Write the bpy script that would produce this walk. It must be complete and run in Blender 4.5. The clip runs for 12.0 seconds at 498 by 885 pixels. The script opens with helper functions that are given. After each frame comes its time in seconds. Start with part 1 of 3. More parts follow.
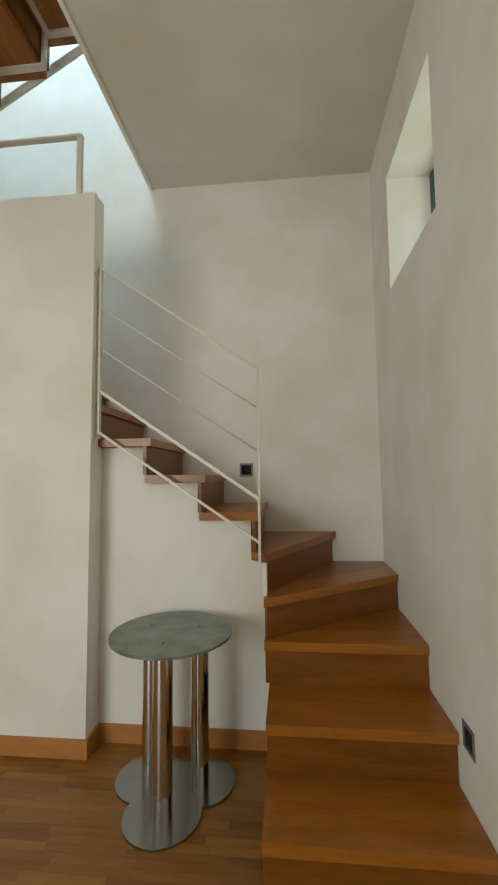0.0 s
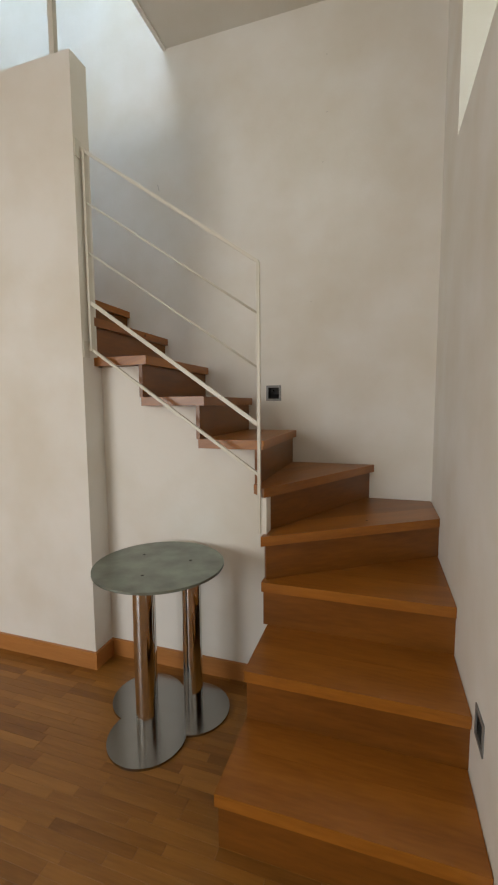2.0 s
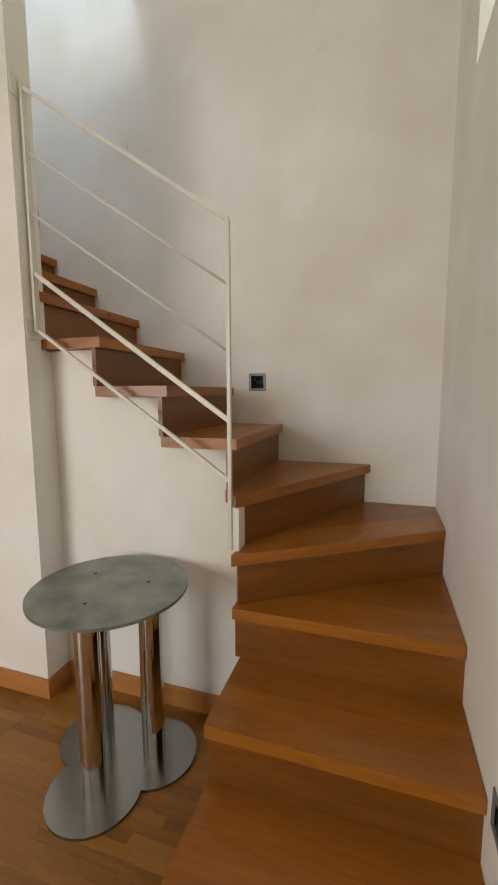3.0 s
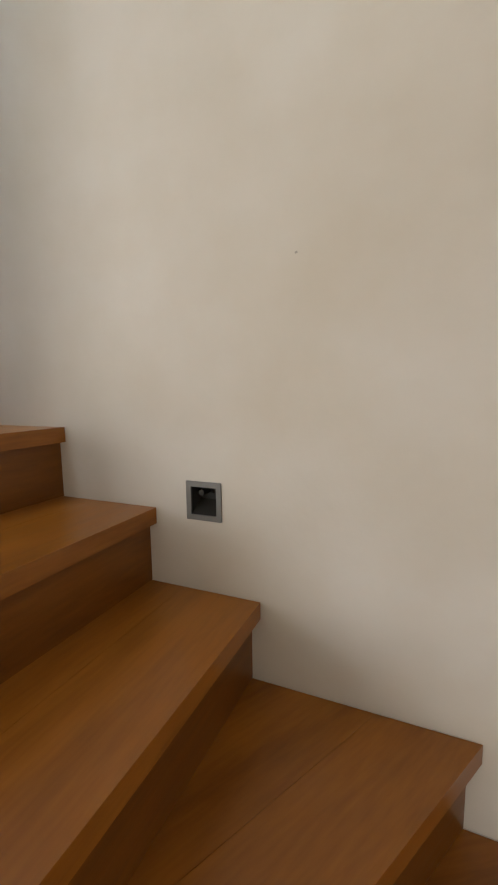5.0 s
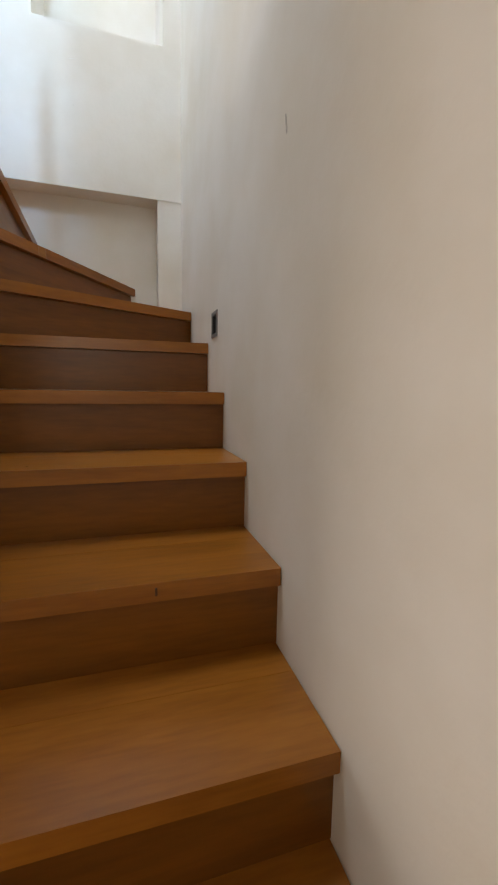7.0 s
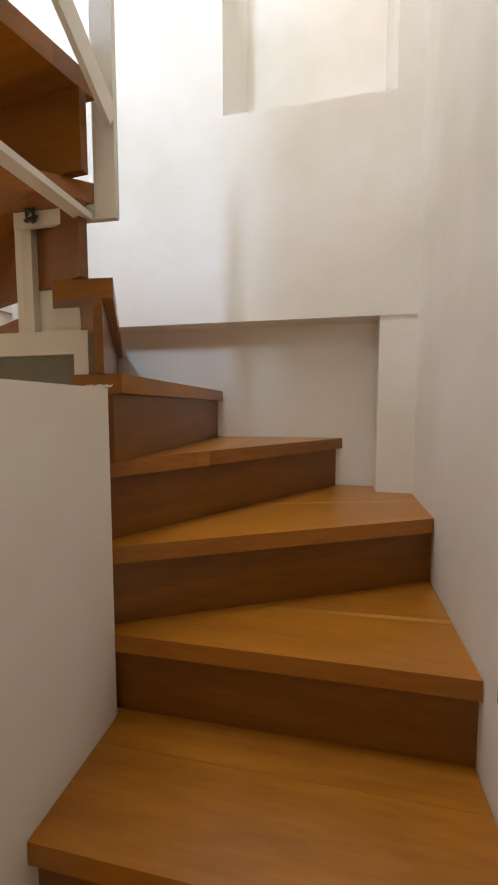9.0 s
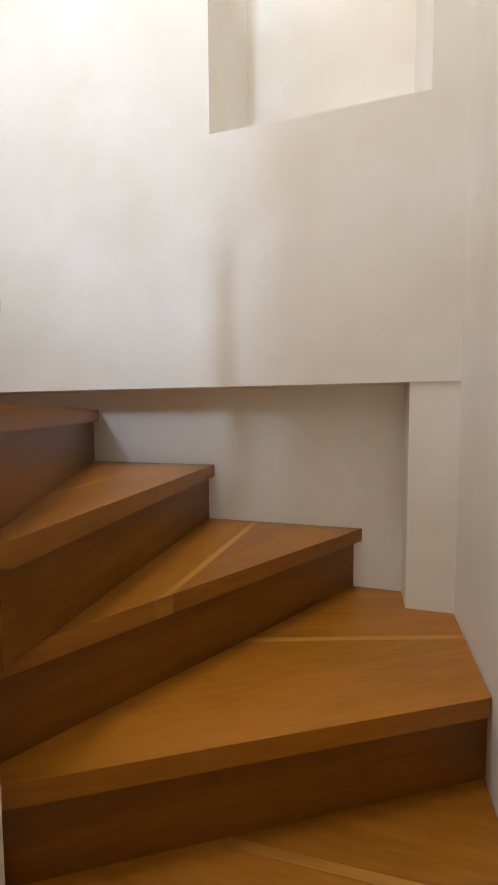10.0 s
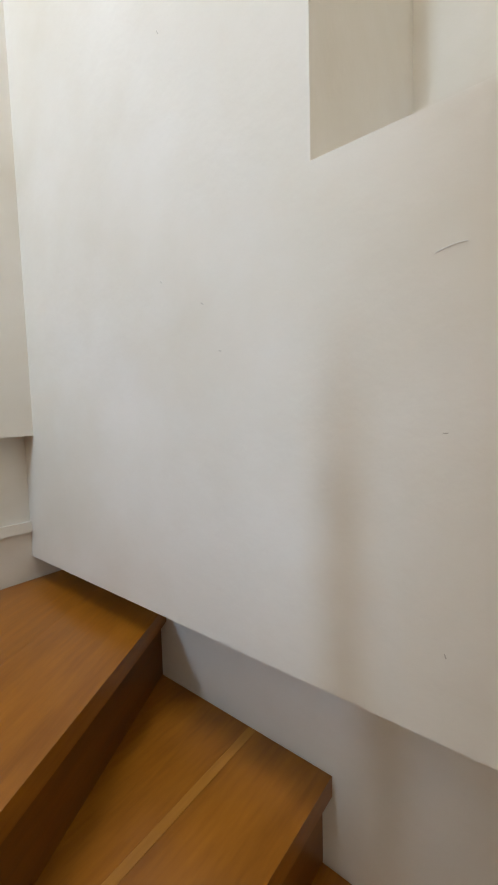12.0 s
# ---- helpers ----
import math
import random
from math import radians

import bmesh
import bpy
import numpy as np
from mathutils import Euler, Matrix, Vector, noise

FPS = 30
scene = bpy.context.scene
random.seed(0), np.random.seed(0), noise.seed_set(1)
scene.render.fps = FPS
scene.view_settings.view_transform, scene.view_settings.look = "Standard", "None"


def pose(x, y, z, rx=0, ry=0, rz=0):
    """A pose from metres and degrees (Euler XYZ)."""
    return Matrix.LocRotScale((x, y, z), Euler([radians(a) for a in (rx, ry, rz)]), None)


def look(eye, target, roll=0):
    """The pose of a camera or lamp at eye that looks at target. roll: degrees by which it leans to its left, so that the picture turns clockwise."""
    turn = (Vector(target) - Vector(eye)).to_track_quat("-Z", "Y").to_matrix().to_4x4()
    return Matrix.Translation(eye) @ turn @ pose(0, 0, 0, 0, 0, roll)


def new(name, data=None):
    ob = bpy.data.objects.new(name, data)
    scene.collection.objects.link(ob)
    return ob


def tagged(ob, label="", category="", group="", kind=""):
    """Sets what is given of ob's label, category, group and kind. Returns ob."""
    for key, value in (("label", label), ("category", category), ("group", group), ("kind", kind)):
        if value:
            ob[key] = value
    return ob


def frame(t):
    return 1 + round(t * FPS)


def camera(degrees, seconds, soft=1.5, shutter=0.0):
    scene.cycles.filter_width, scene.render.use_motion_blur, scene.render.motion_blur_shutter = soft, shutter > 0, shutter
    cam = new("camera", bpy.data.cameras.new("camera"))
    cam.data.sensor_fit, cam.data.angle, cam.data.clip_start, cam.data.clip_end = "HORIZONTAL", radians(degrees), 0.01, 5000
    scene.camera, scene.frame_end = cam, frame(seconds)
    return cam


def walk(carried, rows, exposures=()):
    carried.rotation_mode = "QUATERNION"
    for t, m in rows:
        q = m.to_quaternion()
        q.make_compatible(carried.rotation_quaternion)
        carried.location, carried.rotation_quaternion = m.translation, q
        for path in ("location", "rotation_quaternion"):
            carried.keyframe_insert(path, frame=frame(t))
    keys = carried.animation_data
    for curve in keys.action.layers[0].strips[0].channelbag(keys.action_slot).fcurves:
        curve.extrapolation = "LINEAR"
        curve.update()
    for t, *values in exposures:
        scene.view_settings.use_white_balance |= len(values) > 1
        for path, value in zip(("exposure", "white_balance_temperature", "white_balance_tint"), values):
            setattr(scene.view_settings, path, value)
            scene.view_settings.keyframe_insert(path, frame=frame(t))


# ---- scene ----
cam = camera(62.8, 12.0, soft=2.1)
PATH = [
    (0, (-0.598, -2.752, 1.328), (-0.79, -0.768, 1.484), -0.7),
    (0.5, (-0.479, -2.597, 1.314), (-0.889, -0.64, 1.352), -0.6),
    (1, (-0.365, -2.497, 1.306), (-0.901, -0.571, 1.249), -0.4),
    (1.5, (-0.3, -2.448, 1.298), (-0.888, -0.541, 1.16), -0.4),
    (2, (-0.279, -2.38, 1.297), (-0.886, -0.484, 1.107), -0.4),
    (2.5, (-0.268, -2.241, 1.309), (-0.882, -0.351, 1.084), -0.3),
    (3, (-0.263, -2.074, 1.303), (-0.872, -0.185, 1.061), -0.2),
    (3.5, (-0.298, -1.758, 1.277), (-0.896, 0.133, 1.015), -0.1),
    (3.7, (-0.299, -1.615, 1.281), (-0.906, 0.271, 1.009), -0.3),
    (5.3, (-0.466, -0.678, 1.659), (-1.396, 1.077, 1.425), -0.5),
    (5.5, (-0.493, -0.621, 1.679), (-1.548, 1.063, 1.45), 0.0),
    (6, (-0.528, -0.517, 1.851), (-1.917, 0.906, 1.637), 1.1),
    (6.5, (-0.658, -0.403, 1.972), (-2.363, 0.614, 1.728), 1.0),
    (7, (-0.782, -0.327, 2.099), (-2.678, 0.257, 1.845), 0.9),
    (7.5, (-0.972, -0.249, 2.283), (-2.954, -0.15, 2.034), -0.5),
    (7.7, (-1.065, -0.259, 2.329), (-3.052, -0.271, 2.096), 0.2),
    (9.3, (-1.715, -0.273, 2.855), (-3.654, -0.736, 2.702), -0.3),
    (9.5, (-1.77, -0.265, 2.892), (-3.704, -0.751, 2.747), -0.3),
    (10, (-1.972, -0.249, 3.022), (-3.893, -0.788, 2.885), -0.3),
    (10.5, (-2.157, -0.297, 3.148), (-4.057, -0.905, 3.01), -0.5),
    (11, (-2.306, -0.312, 3.281), (-4.165, -1.035, 3.139), -0.9),
    (11.5, (-2.495, -0.32, 3.42), (-4.257, -1.254, 3.267), -1.2),
    (12, (-2.664, -0.412, 3.526), (-4.213, -1.666, 3.362), -1.5),
]
EXPOSURES = [(0.0, 0.04, 5750, 1), (0.5, 0.13, 5750, 3), (1.0, 0.11, 5750, 6), (2.0, 0.15, 5850, 10), (2.5, 0.27, 5880, 11), (3.5, 0.41, 5880, 11),
             (5.5, 0.43, 6000, 12), (6.0, 0.30, 6250, 14), (6.5, 0.14, 6400, 16), (7.5, 0.30, 6400, 18), (9.5, 0.02, 7650, 25), (10.5, -0.12, 7700, 25), (12.0, -0.43, 7550, 22)]
walk(cam, [(t, look(e, g, r)) for t, e, g, r in PATH], EXPOSURES)

# ---- world, lights ----
world = bpy.data.worlds.new("sky")
scene.world = world
world.use_nodes = True
wn = world.node_tree.nodes
sky = wn.new("ShaderNodeTexSky")
sky.sky_type, sky.sun_disc = "NISHITA", False
sky.sun_elevation, sky.sun_rotation = radians(48), radians(200)
world.node_tree.links.new(sky.outputs[0], wn["Background"].inputs[0])
wn["Background"].inputs[1].default_value = 0.10


def area(name, m, sx, sy, watts, colour, spread=180):
    d = bpy.data.lights.new(name, "AREA")
    d.shape, d.size, d.size_y, d.energy, d.color = "RECTANGLE", sx, sy, watts, colour
    d.spread = radians(spread)
    ob = new(name, d)
    ob.matrix_world = m
    return ob


# daylight: added fill above the shaft, unseen upper and room windows, the deep window
# added lamp over the stair shaft, brightens its walls; no roof light known
area("shaft_fill_lamp", look((-2.30, -1.10, 6.95), (-2.00, -0.20, 3.2)), 0.95, 0.85, 74, (0.80, 0.91, 1.0))
area("upper_window_daylight", look((0.30, -0.98, 5.32), (-3.17, -0.85, 3.5)), 0.26, 0.95, 74, (0.42, 0.70, 1.0))
area("room_window_daylight", look((-3.3, -5.4, 1.55), (-1.8, 0, 1.2)), 2.0, 1.8, 82, (1.0, 0.925, 0.80))
area("deep_window_daylight", look((0.50, -0.79, 2.75), (-1.0, -0.79, 2.45)), 0.62, 0.56, 2.9, (1.0, 0.985, 0.76))


# ---- materials ----
def nodes_of(name):
    m = bpy.data.materials.new(name)
    m.use_nodes = True
    t = m.node_tree
    return m, t.nodes, t.links, t.nodes["Principled BSDF"]


def plaster(name, colour, bump=0.25, stain=0.10):
    m, n, l, p = nodes_of(name)
    co = n.new("ShaderNodeTexCoord")
    big, fine = n.new("ShaderNodeTexNoise"), n.new("ShaderNodeTexNoise")
    big.inputs["Scale"].default_value, big.inputs["Detail"].default_value = 2.3, 5
    fine.inputs["Scale"].default_value, fine.inputs["Detail"].default_value = 55, 6
    mix = n.new("ShaderNodeMix")
    mix.data_type = "RGBA"
    mix.inputs["A"].default_value = (*colour, 1)
    mix.inputs["B"].default_value = (*[c * (1 - stain * k) for c, k in zip(colour, (1.0, 1.3, 1.9))], 1)
    ramp = n.new("ShaderNodeMapRange")
    ramp.inputs["From Min"].default_value, ramp.inputs["From Max"].default_value = 0.38, 0.68
    b, wave = n.new("ShaderNodeBump"), n.new("ShaderNodeBump")
    b.inputs["Strength"].default_value, b.inputs["Distance"].default_value = bump, 0.0025
    wave.inputs["Strength"].default_value, wave.inputs["Distance"].default_value = 0.25, 0.02
    for tex in (big, fine):
        l.new(co.outputs["Object"], tex.inputs["Vector"])
    l.new(big.outputs["Fac"], ramp.inputs["Value"])
    l.new(ramp.outputs["Result"], mix.inputs["Factor"])
    l.new(mix.outputs["Result"], p.inputs["Base Color"])
    l.new(big.outputs["Fac"], wave.inputs["Height"])
    l.new(fine.outputs["Fac"], b.inputs["Height"])
    l.new(wave.outputs["Normal"], b.inputs["Normal"])
    l.new(b.outputs["Normal"], p.inputs["Normal"])
    p.inputs["Roughness"].default_value = 0.72
    return m


def wood(name, dark, light, rough, grain, vary=0.35, along="X", island=False, coat=0.1):
    """Oiled oak: long grain along one local axis, fine pores, board to board shade."""
    m, n, l, p = nodes_of(name)
    co, info = n.new("ShaderNodeTexCoord"), n.new("ShaderNodeObjectInfo")
    chance = info.outputs["Random"]
    if island:
        chance = n.new("ShaderNodeNewGeometry").outputs["Random Per Island"]
    mp, shift = n.new("ShaderNodeMapping"), n.new("ShaderNodeVectorMath")
    shift.operation = "MULTIPLY_ADD"
    l.new(chance, shift.inputs[0])
    shift.inputs[1].default_value = (7.0, 13.0, 5.0)
    l.new(co.outputs["UV"] if along == "UV" else co.outputs["Object"], shift.inputs[2])
    l.new(shift.outputs[0], mp.inputs["Vector"])
    mp.inputs["Scale"].default_value = (1.3, grain, grain)
    a, f = n.new("ShaderNodeTexNoise"), n.new("ShaderNodeTexNoise")
    a.inputs["Scale"].default_value, a.inputs["Detail"].default_value, a.inputs["Distortion"].default_value = 1.2, 4, 0.6
    f.inputs["Scale"].default_value, f.inputs["Detail"].default_value = 10, 10
    l.new(mp.outputs["Vector"], a.inputs["Vector"])
    l.new(mp.outputs["Vector"], f.inputs["Vector"])
    add = n.new("ShaderNodeMath")
    add.operation = "MULTIPLY_ADD"
    l.new(f.outputs["Fac"], add.inputs[0])
    add.inputs[1].default_value = 0.6
    l.new(a.outputs["Fac"], add.inputs[2])
    add2 = n.new("ShaderNodeMath")
    add2.operation = "MULTIPLY_ADD"
    l.new(chance, add2.inputs[0])
    add2.inputs[1].default_value = vary
    l.new(add.outputs[0], add2.inputs[2])
    ramp = n.new("ShaderNodeMapRange")
    ramp.inputs["From Min"].default_value, ramp.inputs["From Max"].default_value = 0.45, 0.95 + vary
    l.new(add2.outputs[0], ramp.inputs["Value"])
    mix = n.new("ShaderNodeMix")
    mix.data_type = "RGBA"
    mix.inputs["A"].default_value, mix.inputs["B"].default_value = (*dark, 1), (*light, 1)
    l.new(ramp.outputs["Result"], mix.inputs["Factor"])
    l.new(mix.outputs["Result"], p.inputs["Base Color"])
    rr = n.new("ShaderNodeMapRange")
    rr.inputs["To Min"].default_value, rr.inputs["To Max"].default_value = rough - 0.06, rough + 0.1
    l.new(f.outputs["Fac"], rr.inputs["Value"])
    l.new(rr.outputs["Result"], p.inputs["Roughness"])
    p.inputs["Specular IOR Level"].default_value = 0.42
    p.inputs["Coat Weight"].default_value, p.inputs["Coat Roughness"].default_value = coat, 0.24
    b = n.new("ShaderNodeBump")
    b.inputs["Strength"].default_value, b.inputs["Distance"].default_value = 0.25, 0.0008
    l.new(f.outputs["Fac"], b.inputs["Height"])
    l.new(b.outputs["Normal"], p.inputs["Normal"])
    return m


def plain(name, colour, rough, metal=0.0, noise_scale=30, amount=0.12, rough_vary=0.1, bump=0.0):
    m, n, l, p = nodes_of(name)
    co, tex = n.new("ShaderNodeTexCoord"), n.new("ShaderNodeTexNoise")
    tex.inputs["Scale"].default_value, tex.inputs["Detail"].default_value = noise_scale, 5
    l.new(co.outputs["Object"], tex.inputs["Vector"])
    mix = n.new("ShaderNodeMix")
    mix.data_type = "RGBA"
    mix.inputs["A"].default_value = (*[c * (1 - amount) for c in colour], 1)
    mix.inputs["B"].default_value = (*[min(1, c * (1 + amount)) for c in colour], 1)
    l.new(tex.outputs["Fac"], mix.inputs["Factor"])
    l.new(mix.outputs["Result"], p.inputs["Base Color"])
    rr = n.new("ShaderNodeMapRange")
    rr.inputs["To Min"].default_value, rr.inputs["To Max"].default_value = max(0.02, rough - rough_vary), rough + rough_vary
    l.new(tex.outputs["Fac"], rr.inputs["Value"])
    l.new(rr.outputs["Result"], p.inputs["Roughness"])
    p.inputs["Metallic"].default_value = metal
    if bump:
        b = n.new("ShaderNodeBump")
        b.inputs["Strength"].default_value, b.inputs["Distance"].default_value = bump, 0.002
        l.new(tex.outputs["Fac"], b.inputs["Height"])
        l.new(b.outputs["Normal"], p.inputs["Normal"])
    return m


WALL = plaster("white_plaster", (0.83, 0.81, 0.76), 0.22)
CEIL = plaster("ceiling_paint", (0.74, 0.72, 0.66), 0.15)
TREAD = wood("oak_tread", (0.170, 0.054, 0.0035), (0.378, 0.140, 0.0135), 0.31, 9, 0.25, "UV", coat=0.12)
# the tread oak again, darker: shade of the upright faces put into its colour
RISER = wood("oak_riser_shaded", (0.106, 0.034, 0.0025), (0.222, 0.078, 0.007), 0.34, 9, 0.15, "UV")
PARQUET = wood("oak_parquet", (0.160, 0.062, 0.006), (0.375, 0.168, 0.027), 0.36, 14, 0.55)
PARQUET_REST = wood("oak_parquet_far", (0.160, 0.062, 0.006), (0.375, 0.168, 0.027), 0.36, 14, 0.55, island=True)
PALE_OAK = wood("oak_pale_strip", (0.26, 0.100, 0.012), (0.46, 0.205, 0.034), 0.34, 9, 0.2, "UV")
SKIRT = wood("oak_skirting", (0.34, 0.135, 0.030), (0.48, 0.21, 0.055), 0.4, 14, 0.2)
CREAM = plain("cream_enamel_steel", (0.68, 0.65, 0.56), 0.38, 0.0, 18, 0.07)
CHROME = plain("chrome", (0.66, 0.66, 0.66), 0.10, 1.0, 8, 0.04, 0.04)
STEEL = plain("polished_steel", (0.32, 0.32, 0.31), 0.20, 1.0, 14, 0.10, 0.06)
TOP = plain("tarnished_steel_top", (0.25, 0.285, 0.25), 0.38, 0.7, 9, 0.85, 0.2)
ALU = plain("grey_aluminium", (0.22, 0.22, 0.215), 0.5, 0.3, 40, 0.1)
DARK = plain("dark_recess", (0.035, 0.035, 0.032), 0.65, 0.0, 30, 0.2)
GREEN = plain("dark_green_frame", (0.03, 0.075, 0.045), 0.4)
LEAD = plain("grey_green_panel", (0.14, 0.135, 0.095), 0.5, 0.0, 12, 0.15)
SCUFF = plain("scuff_mark", (0.50, 0.47, 0.42), 0.8)
KNOT = plain("dark_knot_wood", (0.07, 0.024, 0.006), 0.5)
CHALK = plain("white_scrape", (0.86, 0.85, 0.82), 0.7)
GLASS, gn, gl, gp = nodes_of("window_glass")
gp.inputs["Transmission Weight"].default_value, gp.inputs["Roughness"].default_value = 1.0, 0.02
gp.inputs["IOR"].default_value = 1.45


# ---- builders ----
def mesh_of(name, verts, faces, material, smooth=False):
    me = bpy.data.meshes.new(name)
    me.from_pydata(verts, [], faces)
    bm = bmesh.new()
    bm.from_mesh(me)
    bmesh.ops.remove_doubles(bm, verts=bm.verts, dist=1e-5)
    bmesh.ops.recalc_face_normals(bm, faces=bm.faces)
    bm.to_mesh(me)
    bm.free()
    me.materials.append(material)
    if smooth:
        for p in me.polygons:
            p.use_smooth = True
    return me


def thing(name, label, category, place=(0, 0, 0), group="", kind=""):
    ob = new(name)
    ob.location = place
    return tagged(ob, label, category, group, kind)


def child(name, me, parent, label=""):
    ob = new(name, me)
    ob.parent = parent
    return tagged(ob, label) if label else ob


def part(name, bm, material, parent, label="", bevel=0.0, smooth=False):
    """Links a bmesh as one mesh object under a thing or a part."""
    if bevel:
        sharp = [e for e in bm.edges if len(e.link_faces) == 2 and e.calc_face_angle(0) > 0.5]
        bmesh.ops.bevel(bm, geom=sharp, offset=bevel, segments=2, affect="EDGES", clamp_overlap=True)
    bmesh.ops.recalc_face_normals(bm, faces=bm.faces)
    me = bpy.data.meshes.new(name)
    bm.to_mesh(me)
    bm.free()
    me.materials.append(material)
    if smooth:
        for p in me.polygons:
            p.use_smooth = True
    ob = new(name, me)
    if parent:
        ob.parent = parent
    return tagged(ob, label) if label else ob


def box_bm(x0, x1, y0, y1, z0, z1, bm=None):
    bm = bm or bmesh.new()
    v = [bm.verts.new((x, y, z)) for x in (x0, x1) for y in (y0, y1) for z in (z0, z1)]
    for f in ((0, 1, 3, 2), (4, 6, 7, 5), (0, 4, 5, 1), (2, 3, 7, 6), (0, 2, 6, 4), (1, 5, 7, 3)):
        bm.faces.new([v[i] for i in f])
    return bm


def prism_bm(poly, z0, z1, bm=None):
    bm = bm or bmesh.new()
    lo, hi = [bm.verts.new((x, y, z0)) for x, y in poly], [bm.verts.new((x, y, z1)) for x, y in poly]
    bm.faces.new(lo[::-1])
    bm.faces.new(hi)
    for i in range(len(poly)):
        j = (i + 1) % len(poly)
        bm.faces.new((lo[i], lo[j], hi[j], hi[i]))
    return bm


def bar_bm(a, b, w, h, up=(0, 0, 1), bm=None):
    """A flat bar from a to b, w across and h along up."""
    bm = bm or bmesh.new()
    a, b = Vector(a), Vector(b)
    d = (b - a).normalized()
    s = d.cross(Vector(up)).normalized() * w / 2
    u = s.cross(d).normalized() * h / 2
    ring = [(-1, -1), (1, -1), (1, 1), (-1, 1)]
    p = [bm.verts.new(a + s * i + u * j) for i, j in ring]
    q = [bm.verts.new(b + s * i + u * j) for i, j in ring]
    bm.faces.new(p[::-1])
    bm.faces.new(q)
    for i in range(4):
        j = (i + 1) % 4
        bm.faces.new((p[i], p[j], q[j], q[i]))
    return bm


def rod_bm(a, b, r, n=12, bm=None):
    bm = bm or bmesh.new()
    a, b = Vector(a), Vector(b)
    d = (b - a).normalized()
    s = d.orthogonal().normalized()
    u = d.cross(s)
    rings = [[bm.verts.new(c + (s * math.cos(k) + u * math.sin(k)) * r) for k in (2 * math.pi * i / n for i in range(n))] for c in (a, b)]
    bm.faces.new(rings[0][::-1])
    bm.faces.new(rings[1])
    for i in range(n):
        j = (i + 1) % n
        bm.faces.new((rings[0][i], rings[0][j], rings[1][j], rings[1][i]))
    return bm


def slab(name, axis, pos, thick, u0, u1, v0, v1, holes, material, label="", category="wall"):
    """A wall or ceiling with real openings. axis: the normal; pos: the seen face; thick: signed depth behind it.
    x: u=y, v=z; y: u=x, v=z; z: u=x, v=y. holes: (u0, u1, v0, v1)."""
    us = sorted({u0, u1, *[h[k] for h in holes for k in (0, 1)]})
    vs = sorted({v0, v1, *[h[k] for h in holes for k in (2, 3)]})
    us, vs = [u for u in us if u0 <= u <= u1], [v for v in vs if v0 <= v <= v1]
    put = {"x": lambda w, u, v: (w, u, v), "y": lambda w, u, v: (u, w, v), "z": lambda w, u, v: (u, v, w)}[axis]

    def solid(i, j):
        if not (0 <= i < len(us) - 1 and 0 <= j < len(vs) - 1):
            return False
        cu, cv = (us[i] + us[i + 1]) / 2, (vs[j] + vs[j + 1]) / 2
        return not any(h[0] < cu < h[1] and h[2] < cv < h[3] for h in holes)

    verts, faces = [], []

    def quad(*p):
        faces.append(tuple(range(len(verts), len(verts) + 4)))
        verts.extend(p)

    a, b = pos, pos + thick
    for i in range(len(us) - 1):
        for j in range(len(vs) - 1):
            if not solid(i, j):
                continue
            p, q, r, s = us[i], us[i + 1], vs[j], vs[j + 1]
            for w in (a, b):
                quad(put(w, p, r), put(w, q, r), put(w, q, s), put(w, p, s))
            if not solid(i - 1, j):
                quad(put(a, p, r), put(a, p, s), put(b, p, s), put(b, p, r))
            if not solid(i + 1, j):
                quad(put(a, q, r), put(a, q, s), put(b, q, s), put(b, q, r))
            if not solid(i, j - 1):
                quad(put(a, p, r), put(a, q, r), put(b, q, r), put(b, p, r))
            if not solid(i, j + 1):
                quad(put(a, p, s), put(a, q, s), put(b, q, s), put(b, p, s))
    ob = new(name, mesh_of(name, verts, faces, material))
    return tagged(ob, label or "white plastered wall, slightly uneven", category, kind="structure")


# ---- the large structure ----
H, ROOF, CEILZ = 0.19, 7.0, 3.414
XL, XP = -3.293, -3.172          # recess face and panel face of the west wall
YN = -1.60                       # landing wall
LAMPS = [(-0.884, 1.358), (-2.290, 2.336)]
hs = 0.040
slab("wall_north", "y", 0.0, 0.30, -5.2, 0.45, -0.1, ROOF, [(x - hs, x + hs, z - hs, z + hs) for x, z in LAMPS], WALL,
     "white plastered wall beside the stairs with recessed lights")
slab("wall_east", "x", 0.0, 0.42, -5.6, 0.0, -0.1, ROOF, [(-1.15, -0.425, 2.375, 3.04), (-1.25, -0.70, 4.4, 5.8), (-1.21 - hs, -1.21 + hs, 0.41 - hs, 0.41 + hs)], WALL,
     "white plastered wall with a deep small window")
slab("wall_south", "y", -5.6, -0.2, -5.2, 0.42, -0.1, CEILZ, [(-4.4, -2.2, 0.6, 2.5)], WALL)
slab("wall_west_room", "x", -5.2, -0.2, -5.6, 0.3, -0.1, CEILZ, [], WALL)
slab("ceiling", "z", CEILZ, 0.566, -5.2, 0.42, -5.6, 0.0, [(-3.6, -1.545, -1.70, 0.0)], CEIL, "plain off-white plastered ceiling with an opening for the stairs", "ceiling")
# unseen roof, its height and opening set to suit the added shaft lamp
slab("roof", "z", ROOF, 0.25, -5.2, 0.45, -5.8, 0.3, [(-2.80, -1.78, -1.56, -0.60)], CEIL, "unseen white roof slab with an opening for the added lamp", "ceiling")
# unseen walls, added: the first edges the upper daylight, the second closes the room
slab("wall_upper_east", "x", -1.545, 0.12, -1.9, 0.0, CEILZ + 0.566, ROOF, [(-1.60, -0.765, CEILZ + 0.566, 6.85)], WALL, "unseen white wall added to shape the light, with a wide opening")
